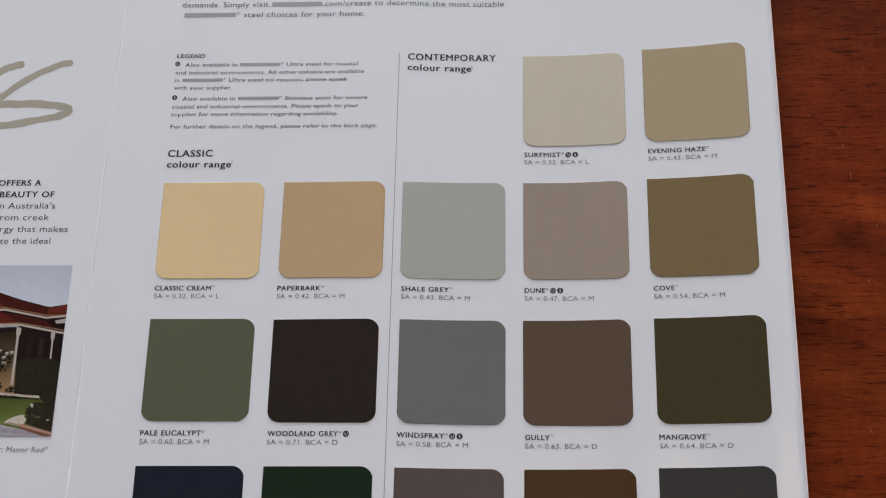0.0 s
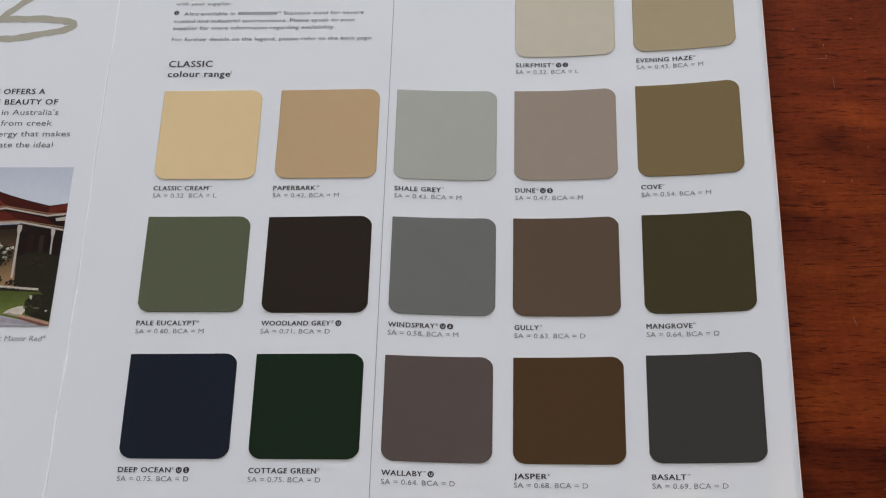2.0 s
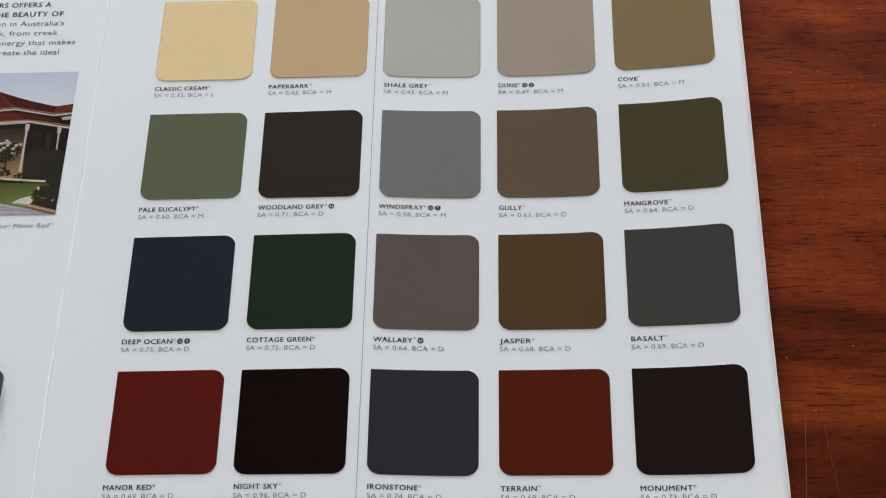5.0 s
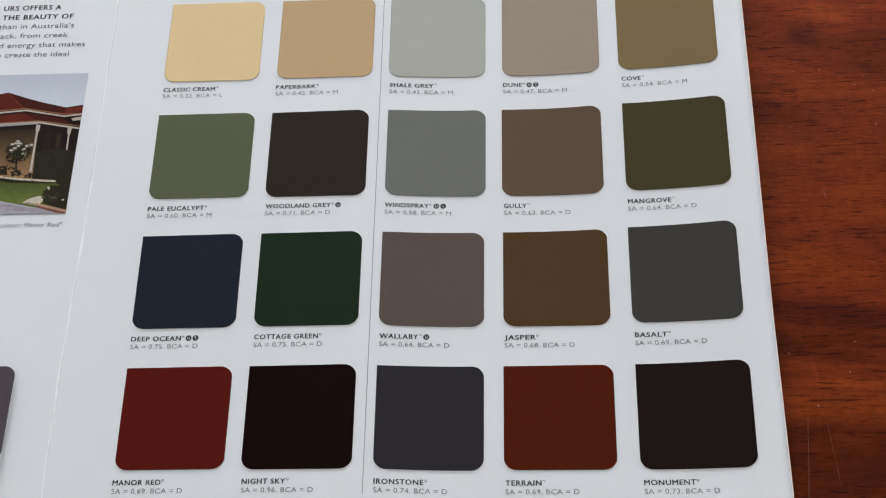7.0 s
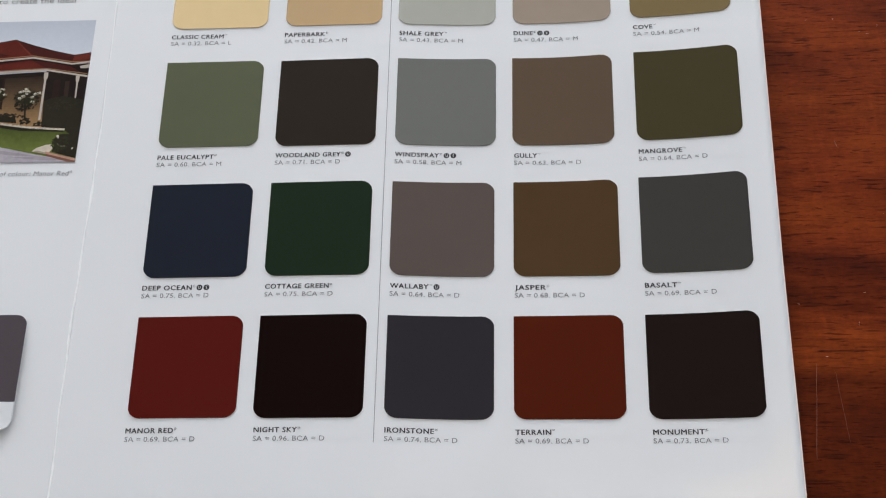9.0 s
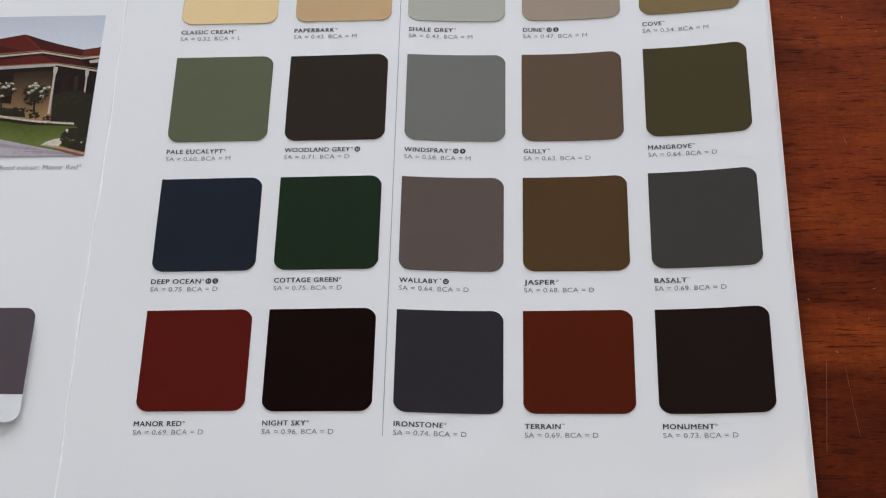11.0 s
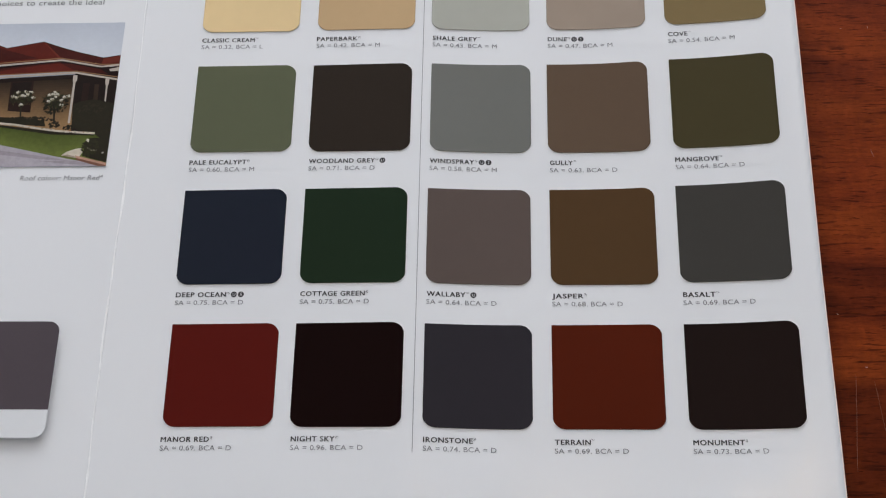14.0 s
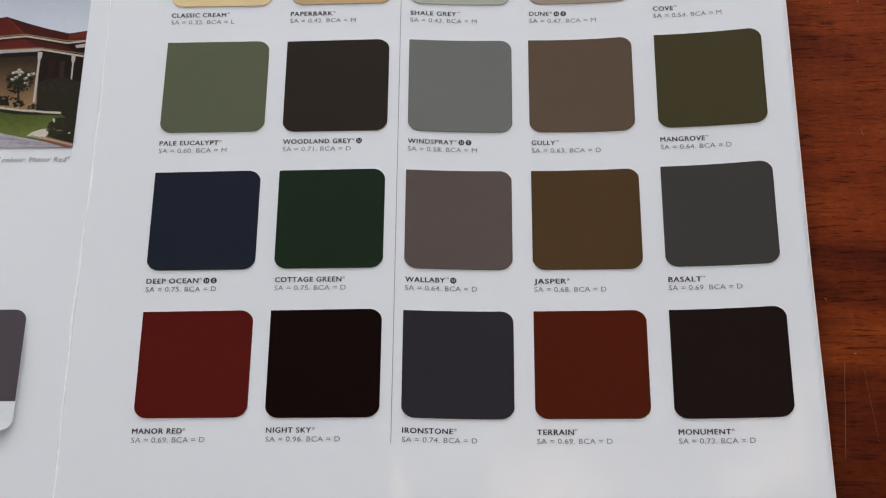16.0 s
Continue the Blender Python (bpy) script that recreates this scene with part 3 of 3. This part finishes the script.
line(right_page, "range_heading", 9.25, 25.07, 0.22, 2.78, ["CONTEMPORARY"], INK, True)
line(right_page, "range_heading", 9.25, 24.69, 0.215, 2.05, ["colour range", ("sup", "1")], INK, True)
bm = bmesh.new()
previous = None
for k in range(81):
    y = 3.84 + (25.30 - 3.84) * k / 80
    row = [bm.verts.new(at(8.975 + dx, y, 0.006)) for dx in (-0.010, 0.010)]
    if previous:
        bm.faces.new((previous[0], previous[1], row[1], row[0]))
    previous = row
part("divider_line", bm, INK_HAIR, right_page)

# left leaf: paragraph, brush lettering, photograph, printed sample card
line(left_page, "heading_line", -2.10, 20.74, 0.19, 2.0, ["URS OFFERS A"], INK, True, 0.0, True)
line(left_page, "heading_line", -1.63, 20.35, 0.19, 2.46, ["THE BEAUTY OF"], INK, True, 0.0, True)
line(left_page, "paragraph_line", -1.54, 19.97, 0.195, 2.6, ["than in Australia's"], INK_TEXT, False, 0.0, True)
line(left_page, "paragraph_line", -1.69, 19.58, 0.195, 2.5, ["back, from creek"], INK_TEXT, False, 0.0, True)
line(left_page, "paragraph_line", -1.05, 19.19, 0.195, 2.95, ["d energy that makes"], INK_TEXT, False, 0.0, True)
line(left_page, "paragraph_line", -1.55, 18.80, 0.195, 3.75, ["choices to create the ideal"], INK_TEXT, False, 0.0, True)
line(left_page, "photo_caption", -0.81, 12.36, 0.165, 2.59, ["Roof colour: Manor Red", ("sup", "®")], INK_GREY, False, 0.12, True)


def brush(points, width, name):
    """A dry-brush stroke of ink along a bent line."""
    bm = bmesh.new()
    fine = []
    n = len(points)
    for i in range(n - 1):
        p0, p1, p2, p3 = (Vector(points[min(max(i + k, 0), n - 1)]) for k in (-1, 0, 1, 2))
        for s in range(14):
            t = s / 14
            fine.append(0.5 * (2 * p1 + (p2 - p0) * t + (2 * p0 - 5 * p1 + 4 * p2 - p3) * t * t + (3 * p1 - p0 - 3 * p2 + p3) * t**3))
    fine.append(Vector(points[-1]))
    previous = None
    for k, p in enumerate(fine):
        d = (fine[min(k + 1, len(fine) - 1)] - fine[max(k - 1, 0)]).normalized()
        end = min(1.0, (min(k, len(fine) - 1 - k) / 4 + 0.45))
        a, b = (width / 2 * end * (1 + 0.25 * noise.noise((k * 0.25, s, width))) for s in (2.0, 9.0))
        row = [bm.verts.new(at(p.x - d.y * a, p.y + d.x * a, 0.006)), bm.verts.new(at(p.x + d.y * b, p.y - d.x * b, 0.006))]
        if previous:
            f = bm.faces.new((previous[0], previous[1], row[1], row[0]))
            f.normal_update()
            if f.normal.z < 0:
                f.normal_flip()
        previous = row
    return part(name, bm, INK_BRUSH, left_page, "khaki brush-lettered stroke printed on the page")


brush([(-1.6, 25.08), (-2.1, 24.97), (-3.0, 24.5), (-3.8, 23.85), (-4.5, 23.2)], 0.22, "brush_stroke")
brush([(-4.6, 23.62), (-3.8, 23.60), (-2.7, 23.60), (-1.8, 23.50), (-1.52, 23.36), (-1.8, 23.17), (-2.6, 23.01), (-3.4, 22.86), (-4.3, 22.84)], 0.25, "brush_stroke")
brush([(-3.2, 25.05), (-3.5, 24.98), (-3.9, 24.82), (-4.8, 24.2)], 0.25, "brush_stroke")

# the photograph: a low red-roofed house behind a lawn, as flat printed shapes
INKS = {"sky": (163, 170, 183), "roof": (80, 26, 17), "roof_shade": (60, 20, 14), "roof_dark": (27, 12, 9), "roof_lit": (94, 37, 26), "tan": (128, 96, 68),
        "trim": (166, 156, 145), "shade": (27, 18, 14), "shade_soft": (46, 33, 24), "glass": (36, 22, 17), "hedge": (36, 32, 22), "hedge_lit": (43, 38, 27),
        "paving": (150, 144, 150), "paving_dim": (136, 129, 134), "stone": (178, 168, 152), "stone_dim": (140, 128, 112), "kerb": (158, 122, 104),
        "terracotta": (104, 70, 56), "leaf": (42, 42, 24), "bloom": (184, 178, 164), "bloom_soft": (120, 114, 94), "fuzz": (58, 50, 32)}
GRADES = {"skies": ((170, 175, 184), (192, 196, 202)), "walls": ((34, 25, 18), (146, 114, 78)), "lawns": ((64, 72, 31), (92, 101, 48))}
STEPS = 24
for kind, (first, last) in GRADES.items():
    for k in range(STEPS):
        INKS[kind + "_" + chr(97 + k)] = tuple(a + (b - a) * k / (STEPS - 1) for a, b in zip(first, last))
PRINT = [plain("print_" + n, srgb(*c), 0.45, 0.04 if n[:2] in ("sk", "bl", "tr") else 0.2, 700, 0, 0, 0.08) for n, c in INKS.items()]
(SKY, ROOF, ROOF_SHADE, ROOF_DARK, ROOF_LIT, TAN, TRIM, SHADE, SHADE_SOFT, GLASS, HEDGE, HEDGE_LIT, PAVING, PAVING_DIM, STONE, STONE_DIM, KERB, TERRACOTTA,
 LEAF, BLOOM, BLOOM_SOFT, FUZZ, SKIES, *OTHERS) = range(len(INKS))
WALLS, LAWNS = SKIES + STEPS, SKIES + 2 * STEPS
photo_bm = bmesh.new()
photo_layer = 0
PX0, PX1, PY0, PY1 = -9.4, -0.76, 12.77, 18.03


def shape(kind, points):
    """One flat shape of the print, cut in narrow strips so that it follows the leaf; each lies over the one before."""
    global photo_layer
    photo_layer += 1
    up = 0.004 + 0.00012 * photo_layer
    bm = photo_bm
    vs = [bm.verts.new((x, y, up)) for x, y in points]
    f = bm.faces.new(vs)
    f.material_index = kind
    f.normal_update()
    if f.normal.z < 0:
        f.normal_flip()


def band(kind, points, width):
    shape(kind, [(x, y + width / 2) for x, y in points] + [(x, y - width / 2) for x, y in reversed(points)])


def grade(kind, top, bottom):
    """Narrow strips from one line to another, each a step further in tone."""
    def between(f):
        return [(a[0] + (b[0] - a[0]) * f, a[1] + (b[1] - a[1]) * f) for a, b in zip(top, bottom)]
    for k in range(STEPS):
        shape(kind + k, between(k / STEPS) + between((k + 1) / STEPS)[::-1])


def foliage(kind, cx, cy, rx, ry, count, size):
    """A loose mass of small leaf shapes."""
    global photo_layer
    photo_layer += 1
    for k in range(count):
        a, r = rng.uniform(0, 2 * math.pi), math.sqrt(rng.random())
        x, y = cx + rx * r * math.cos(a), cy + ry * r * math.sin(a)
        if not (PX0 + size < x < PX1 - size and PY0 + size < y < PY1 - size):
            continue
        s, turn = size * rng.uniform(0.5, 1.1), rng.uniform(0, 6.3)
        up = 0.004 + 0.00012 * photo_layer + 0.0000004 * k
        vs = [photo_bm.verts.new((x + s * math.cos(turn + q) * (1, 0.7, 0.9, 0.6, 0.8)[i], y + s * math.sin(turn + q) * (1, 0.7, 0.9, 0.6, 0.8)[i], up)) for i, q in enumerate((0, 1.3, 2.5, 3.8, 5.0))]
        photo_bm.faces.new(vs).material_index = kind


shape(SKY, [(PX0, PY0), (PX1, PY0), (PX1, PY1), (PX0, PY1)])
grade(SKIES, [(PX0, PY1), (PX1, PY1)], [(PX0, 16.2), (PX1, 16.2)])
shape(ROOF, [(-8.43, 17.56), (-6.36, 17.52), (-4.77, 17.19), (-4.54, 17.1), (-3.35, 17.32), (-2.66, 17.07), (-2.09, 16.89), (-1.31, 16.69), (-0.76, 16.78), (-0.76, 16.36), (-1.34, 16.38), (-2.64, 16.63), (-5.6, 16.34), (-8.19, 16.27)])
shape(ROOF_SHADE, [(-3.35, 17.32), (-2.66, 17.07), (-2.09, 16.89), (-1.31, 16.69), (-1.35, 16.42), (-1.95, 16.51), (-2.69, 16.69)])
shape(ROOF_LIT, [(-3.34, 17.3), (-3.27, 17.27), (-2.69, 16.69), (-2.78, 16.69)])
shape(ROOF_LIT, [(-1.31, 16.67), (-0.76, 16.76), (-0.76, 16.55), (-1.35, 16.46)])
shape(ROOF_SHADE, [(-8.39, 17.34), (-6.32, 17.3), (-4.76, 17.11), (-4.52, 17.02), (-3.44, 16.7), (-5.63, 16.53), (-8.22, 16.46)])
band(ROOF_DARK, [(-8.43, 17.56), (-6.36, 17.52), (-4.77, 17.19), (-4.54, 17.1), (-3.35, 17.32), (-2.66, 17.07), (-2.09, 16.89), (-1.31, 16.69), (-0.76, 16.78)], 0.02)
shape(ROOF_DARK, [(-8.18, 16.21), (-4.69, 16.41), (-2.65, 16.59), (-1.34, 16.36), (-0.76, 16.36), (-0.76, 15.78), (-2.12, 16.18), (-4.64, 16.09), (-8.12, 15.89)])
shape(ROOF_SHADE, [(-8.17, 16.17), (-4.67, 16.32), (-2.72, 16.55), (-2.12, 16.2), (-4.64, 16.09), (-8.1, 15.83)])
shape(ROOF, [(-8.15, 16.08), (-4.66, 16.24), (-3.22, 16.45), (-2.68, 16.5), (-2.16, 16.2), (-4.64, 16.11), (-8.1, 15.83)])
shape(ROOF_SHADE, [(-2.68, 16.5), (-2.34, 16.48), (-1.37, 16.27), (-1.09, 16.08), (-2.12, 16.2)])
band(TAN, [(-8.21, 16.4), (-4.71, 16.53), (-2.69, 16.69), (-1.35, 16.44), (-0.76, 16.45)], 0.035)
band(TRIM, [(-8.2, 16.34), (-4.69, 16.45), (-2.66, 16.62), (-1.34, 16.36), (-0.76, 16.43)], 0.06)
shape(TRIM, [(-1.08, 16.27), (-0.76, 16.34), (-0.76, 16.2), (-1.03, 16.18)])
grade(WALLS, [(-8.09, 15.75), (-4.62, 15.95), (-2.09, 16.08)], [(-7.81, 14.3), (-4.33, 14.16), (-1.98, 13.94)])
shape(SHADE, [(-2.16, 16.18), (-0.76, 15.95), (-0.76, 13.32), (-2.01, 13.84)])
shape(GLASS, [(-1.85, 15.76), (-1.63, 15.74), (-1.63, 14.94), (-1.84, 14.98)])
shape(SHADE_SOFT, [(-1.48, 15.71), (-1.33, 15.71), (-1.31, 14.93), (-1.45, 14.94)])
shape(SHADE, [(-8.09, 15.75), (-4.62, 15.95), (-2.09, 16.08), (-2.09, 15.93), (-4.59, 15.8), (-8.07, 15.64)])
shape(GLASS, [(-4.21, 15.84), (-3.47, 15.87), (-3.42, 14.7), (-4.17, 14.77)])
shape(SHADE, [(-4.15, 15.79), (-3.52, 15.83), (-3.55, 15.41), (-4.16, 15.38)])
shape(GLASS, [(-6.21, 15.78), (-5.66, 15.8), (-5.58, 14.7), (-6.13, 14.69)])
band(TAN, [(-8.12, 15.91), (-4.64, 16.09), (-2.16, 16.2), (-0.76, 15.97)], 0.035)
band(TRIM, [(-8.1, 15.83), (-4.62, 16.0), (-2.13, 16.14), (-0.76, 15.88)], 0.065)
shape(TRIM, [(-2.215, 16.06), (-2.075, 16.05), (-2.07, 15.87), (-2.11, 15.77), (-2.09, 14.3), (-2.165, 14.3), (-2.18, 15.77), (-2.21, 15.87)])
shape(TRIM, [(-1.15, 15.92), (-1.02, 15.89), (-1.025, 15.72), (-1.05, 15.65), (-1.04, 15.07), (-1.09, 15.07), (-1.105, 15.65), (-1.14, 15.73)])
shape(TRIM, [(-5.42, 15.94), (-5.28, 15.96), (-5.22, 14.48), (-5.33, 14.48)])
shape(HEDGE, [(-2.07, 14.98), (-1.87, 15.08), (-1.44, 15.16), (-0.81, 15.01), (-0.76, 15.0), (-0.76, 13.48), (-1.19, 13.73), (-1.76, 14.01), (-2.03, 14.18)])
foliage(HEDGE, -1.34, 14.61, 0.72, 0.52, 240, 0.05)
foliage(HEDGE_LIT, -1.51, 14.86, 0.5, 0.2, 60, 0.06)
foliage(HEDGE, -1.47, 14.77, 0.6, 0.3, 120, 0.05)
shape(HEDGE, [(-7.88, 14.67), (-4.36, 14.55), (-3.26, 14.47), (-2.92, 14.37), (-2.86, 14.19), (-4.32, 14.32), (-7.82, 14.36)])
foliage(HEDGE, -3.62, 14.44, 0.95, 0.09, 110, 0.06)
foliage(HEDGE_LIT, -3.66, 14.5, 0.8, 0.05, 26, 0.045)
foliage(HEDGE, -2.62, 14.26, 0.2, 0.1, 40, 0.05)
foliage(HEDGE, -2.14, 14.14, 0.2, 0.08, 40, 0.045)
grade(LAWNS, [(-7.83, 14.41), (-4.31, 14.24), (-2.65, 13.98), (-1.29, 13.93), (-0.76, 13.52)], [(-7.78, 14.16), (-4.2, 13.52), (-2.35, 13.09), (-1.48, 13.22), (-0.76, 12.93)])
shape(LAWNS + STEPS - 1, [(-2.4, 13.3), (-0.76, 13.3), (-0.76, 12.77), (-2.4, 13.0)])
shape(HEDGE, [(-7.83, 14.43), (-4.31, 14.26), (-2.66, 14.02), (-1.28, 13.91), (-1.28, 13.85), (-2.64, 13.9), (-4.3, 14.18), (-7.81, 14.32)])
band(STONE, [(-7.84, 14.47), (-4.32, 14.32), (-3.81, 14.26), (-3.25, 14.15), (-2.7, 14.06), (-2.24, 14.0), (-1.25, 13.93)], 0.07)
for k in range(26):
    foliage(STONE_DIM if k % 3 else TAN, -5.2 + 0.15 * k, 14.37 - 0.0165 * k, 0.05, 0.02, 2, 0.03)
foliage(HEDGE, -2.33, 13.96, 0.5, 0.03, 24, 0.03)
foliage(FUZZ, -3.77, 15.2, 0.46, 0.28, 60, 0.04)
foliage(HEDGE, -3.77, 15.21, 0.4, 0.22, 110, 0.05)
foliage(LEAF, -3.78, 15.27, 0.36, 0.22, 60, 0.04)
shape(HEDGE, [(-3.82, 15.09), (-3.75, 15.09), (-3.66, 14.36), (-3.71, 14.36)])
foliage(FUZZ, -2.67, 15.15, 0.46, 0.28, 60, 0.04)
foliage(HEDGE, -2.67, 15.16, 0.4, 0.22, 110, 0.05)
foliage(LEAF, -2.68, 15.22, 0.36, 0.22, 60, 0.04)
shape(HEDGE, [(-2.73, 15.03), (-2.66, 15.03), (-2.57, 14.3), (-2.63, 14.3)])
foliage(HEDGE, -2.74, 14.83, 0.3, 0.2, 90, 0.05)
foliage(HEDGE, -2.47, 14.99, 0.24, 0.3, 80, 0.045)
foliage(LEAF, -2.67, 14.91, 0.25, 0.2, 30, 0.04)
for rx, ry in ((-4.07, 15.3), (-3.96, 15.26), (-3.79, 15.33), (-3.69, 15.31), (-3.61, 15.37), (-3.5, 15.45), (-3.41, 15.25), (-3.77, 14.99), (-3.7, 15.48), (-3.91, 15.44), (-2.88, 15.34), (-2.77, 15.36), (-2.69, 15.26), (-2.78, 15.18), (-2.9, 15.1), (-2.49, 15.15), (-2.45, 14.97), (-2.63, 15.34), (-2.28, 15.29), (-2.73, 15.44), (-2.4, 15.25)):
    foliage(BLOOM_SOFT, rx + 0.01, ry - 0.02, 0.08, 0.045, 6, 0.045)
    foliage(BLOOM, rx, ry, 0.05, 0.025, 4, 0.042)
shape(PAVING, [(-7.78, 14.16), (-4.2, 13.54), (-2.35, 13.11), (-0.76, 12.77), (-0.76, 12.77), (-4.05, 12.77), (-7.48, 12.77)])
shape(PAVING_DIM, [(-7.74, 13.96), (-4.17, 13.34), (-2.93, 13.15), (-1.83, 12.95), (-2.91, 13.03), (-4.15, 13.2), (-7.72, 13.84)])
shape(PAVING_DIM, [(-2.9, 12.96), (-1.83, 12.97), (-0.93, 12.82), (-1.82, 12.83)])
shape(STONE, [(-2.21, 13.15), (-2.05, 13.28), (-1.78, 13.38), (-1.59, 13.4), (-1.54, 13.26), (-1.67, 13.04)])
shape(STONE_DIM, [(-2.21, 13.15), (-2.01, 13.18), (-1.66, 13.08), (-1.67, 13.04)])
shape(KERB, [(-1.77, 13.15), (-0.76, 12.88), (-0.76, 12.80), (-1.73, 13.06)])
shape(TERRACOTTA, [(-1.73, 13.06), (-0.76, 12.80), (-0.76, 12.77), (-1.0, 12.77), (-1.70, 12.98)])
shape(HEDGE, [(-1.51, 13.34), (-1.56, 13.57), (-1.47, 13.69), (-1.27, 13.77), (-0.76, 13.72), (-0.76, 12.90), (-1.28, 13.05), (-1.55, 13.14)])
foliage(LEAF, -1.33, 13.45, 0.26, 0.3, 70, 0.05)
foliage(HEDGE, -1.18, 13.41, 0.3, 0.3, 60, 0.05)
foliage(LEAF, -1.42, 13.33, 0.2, 0.2, 40, 0.04)
foliage(BLOOM_SOFT, -1.25, 13.33, 0.2, 0.12, 8, 0.025)
foliage(BLOOM, -1.45, 13.67, 0.05, 0.06, 9, 0.036)
foliage(BLOOM, -0.92, 13.25, 0.03, 0.02, 3, 0.03)
bmesh.ops.triangulate(photo_bm, faces=photo_bm.faces)
for low, high, count, normal in ((PX0, PX1, 44, (1, 0, 0)), (PY0, PY1, 16, (0, 1, 0))):
    for cut in range(1, count):
        at_cut = low + (high - low) * cut / count
        everything = photo_bm.verts[:] + photo_bm.edges[:] + photo_bm.faces[:]
        bmesh.ops.bisect_plane(photo_bm, geom=everything, plane_co=tuple(at_cut * q for q in normal), plane_no=normal)
for v in photo_bm.verts:
    v.co = at(v.co.x, v.co.y + 0.065, v.co.z)
photograph = part("photograph", photo_bm, PRINT, left_page, "colour photograph of a red-roofed house with a lawn")

# printed sample card mounted on the left leaf
CARD_GREY = plain("card_mauve_grey", (0.083, 0.066, 0.075), 0.45, 0.03, 900, 0.1, 0.00002, 0.15)
CARD_WHITE = plain("card_white", (0.76, 0.77, 0.78), 0.4, 0.01, 900)
card = part("sample_card", chip_mesh(-7.625, 7.655, 6.22, 3.50, 0.36, 0.14, 0.03, True), [CARD_WHITE, CARD_WHITE], left_page, "large sample card, mauve grey above a white strip")
bm = chip_mesh(-7.625, 7.655, 6.22, 2.67, 0.33, 0.171, 0.006, True, 0.0, True)
part("card_colour_field", bm, [CARD_GREY, CARD_GREY], left_page, "flat mauve grey colour field")
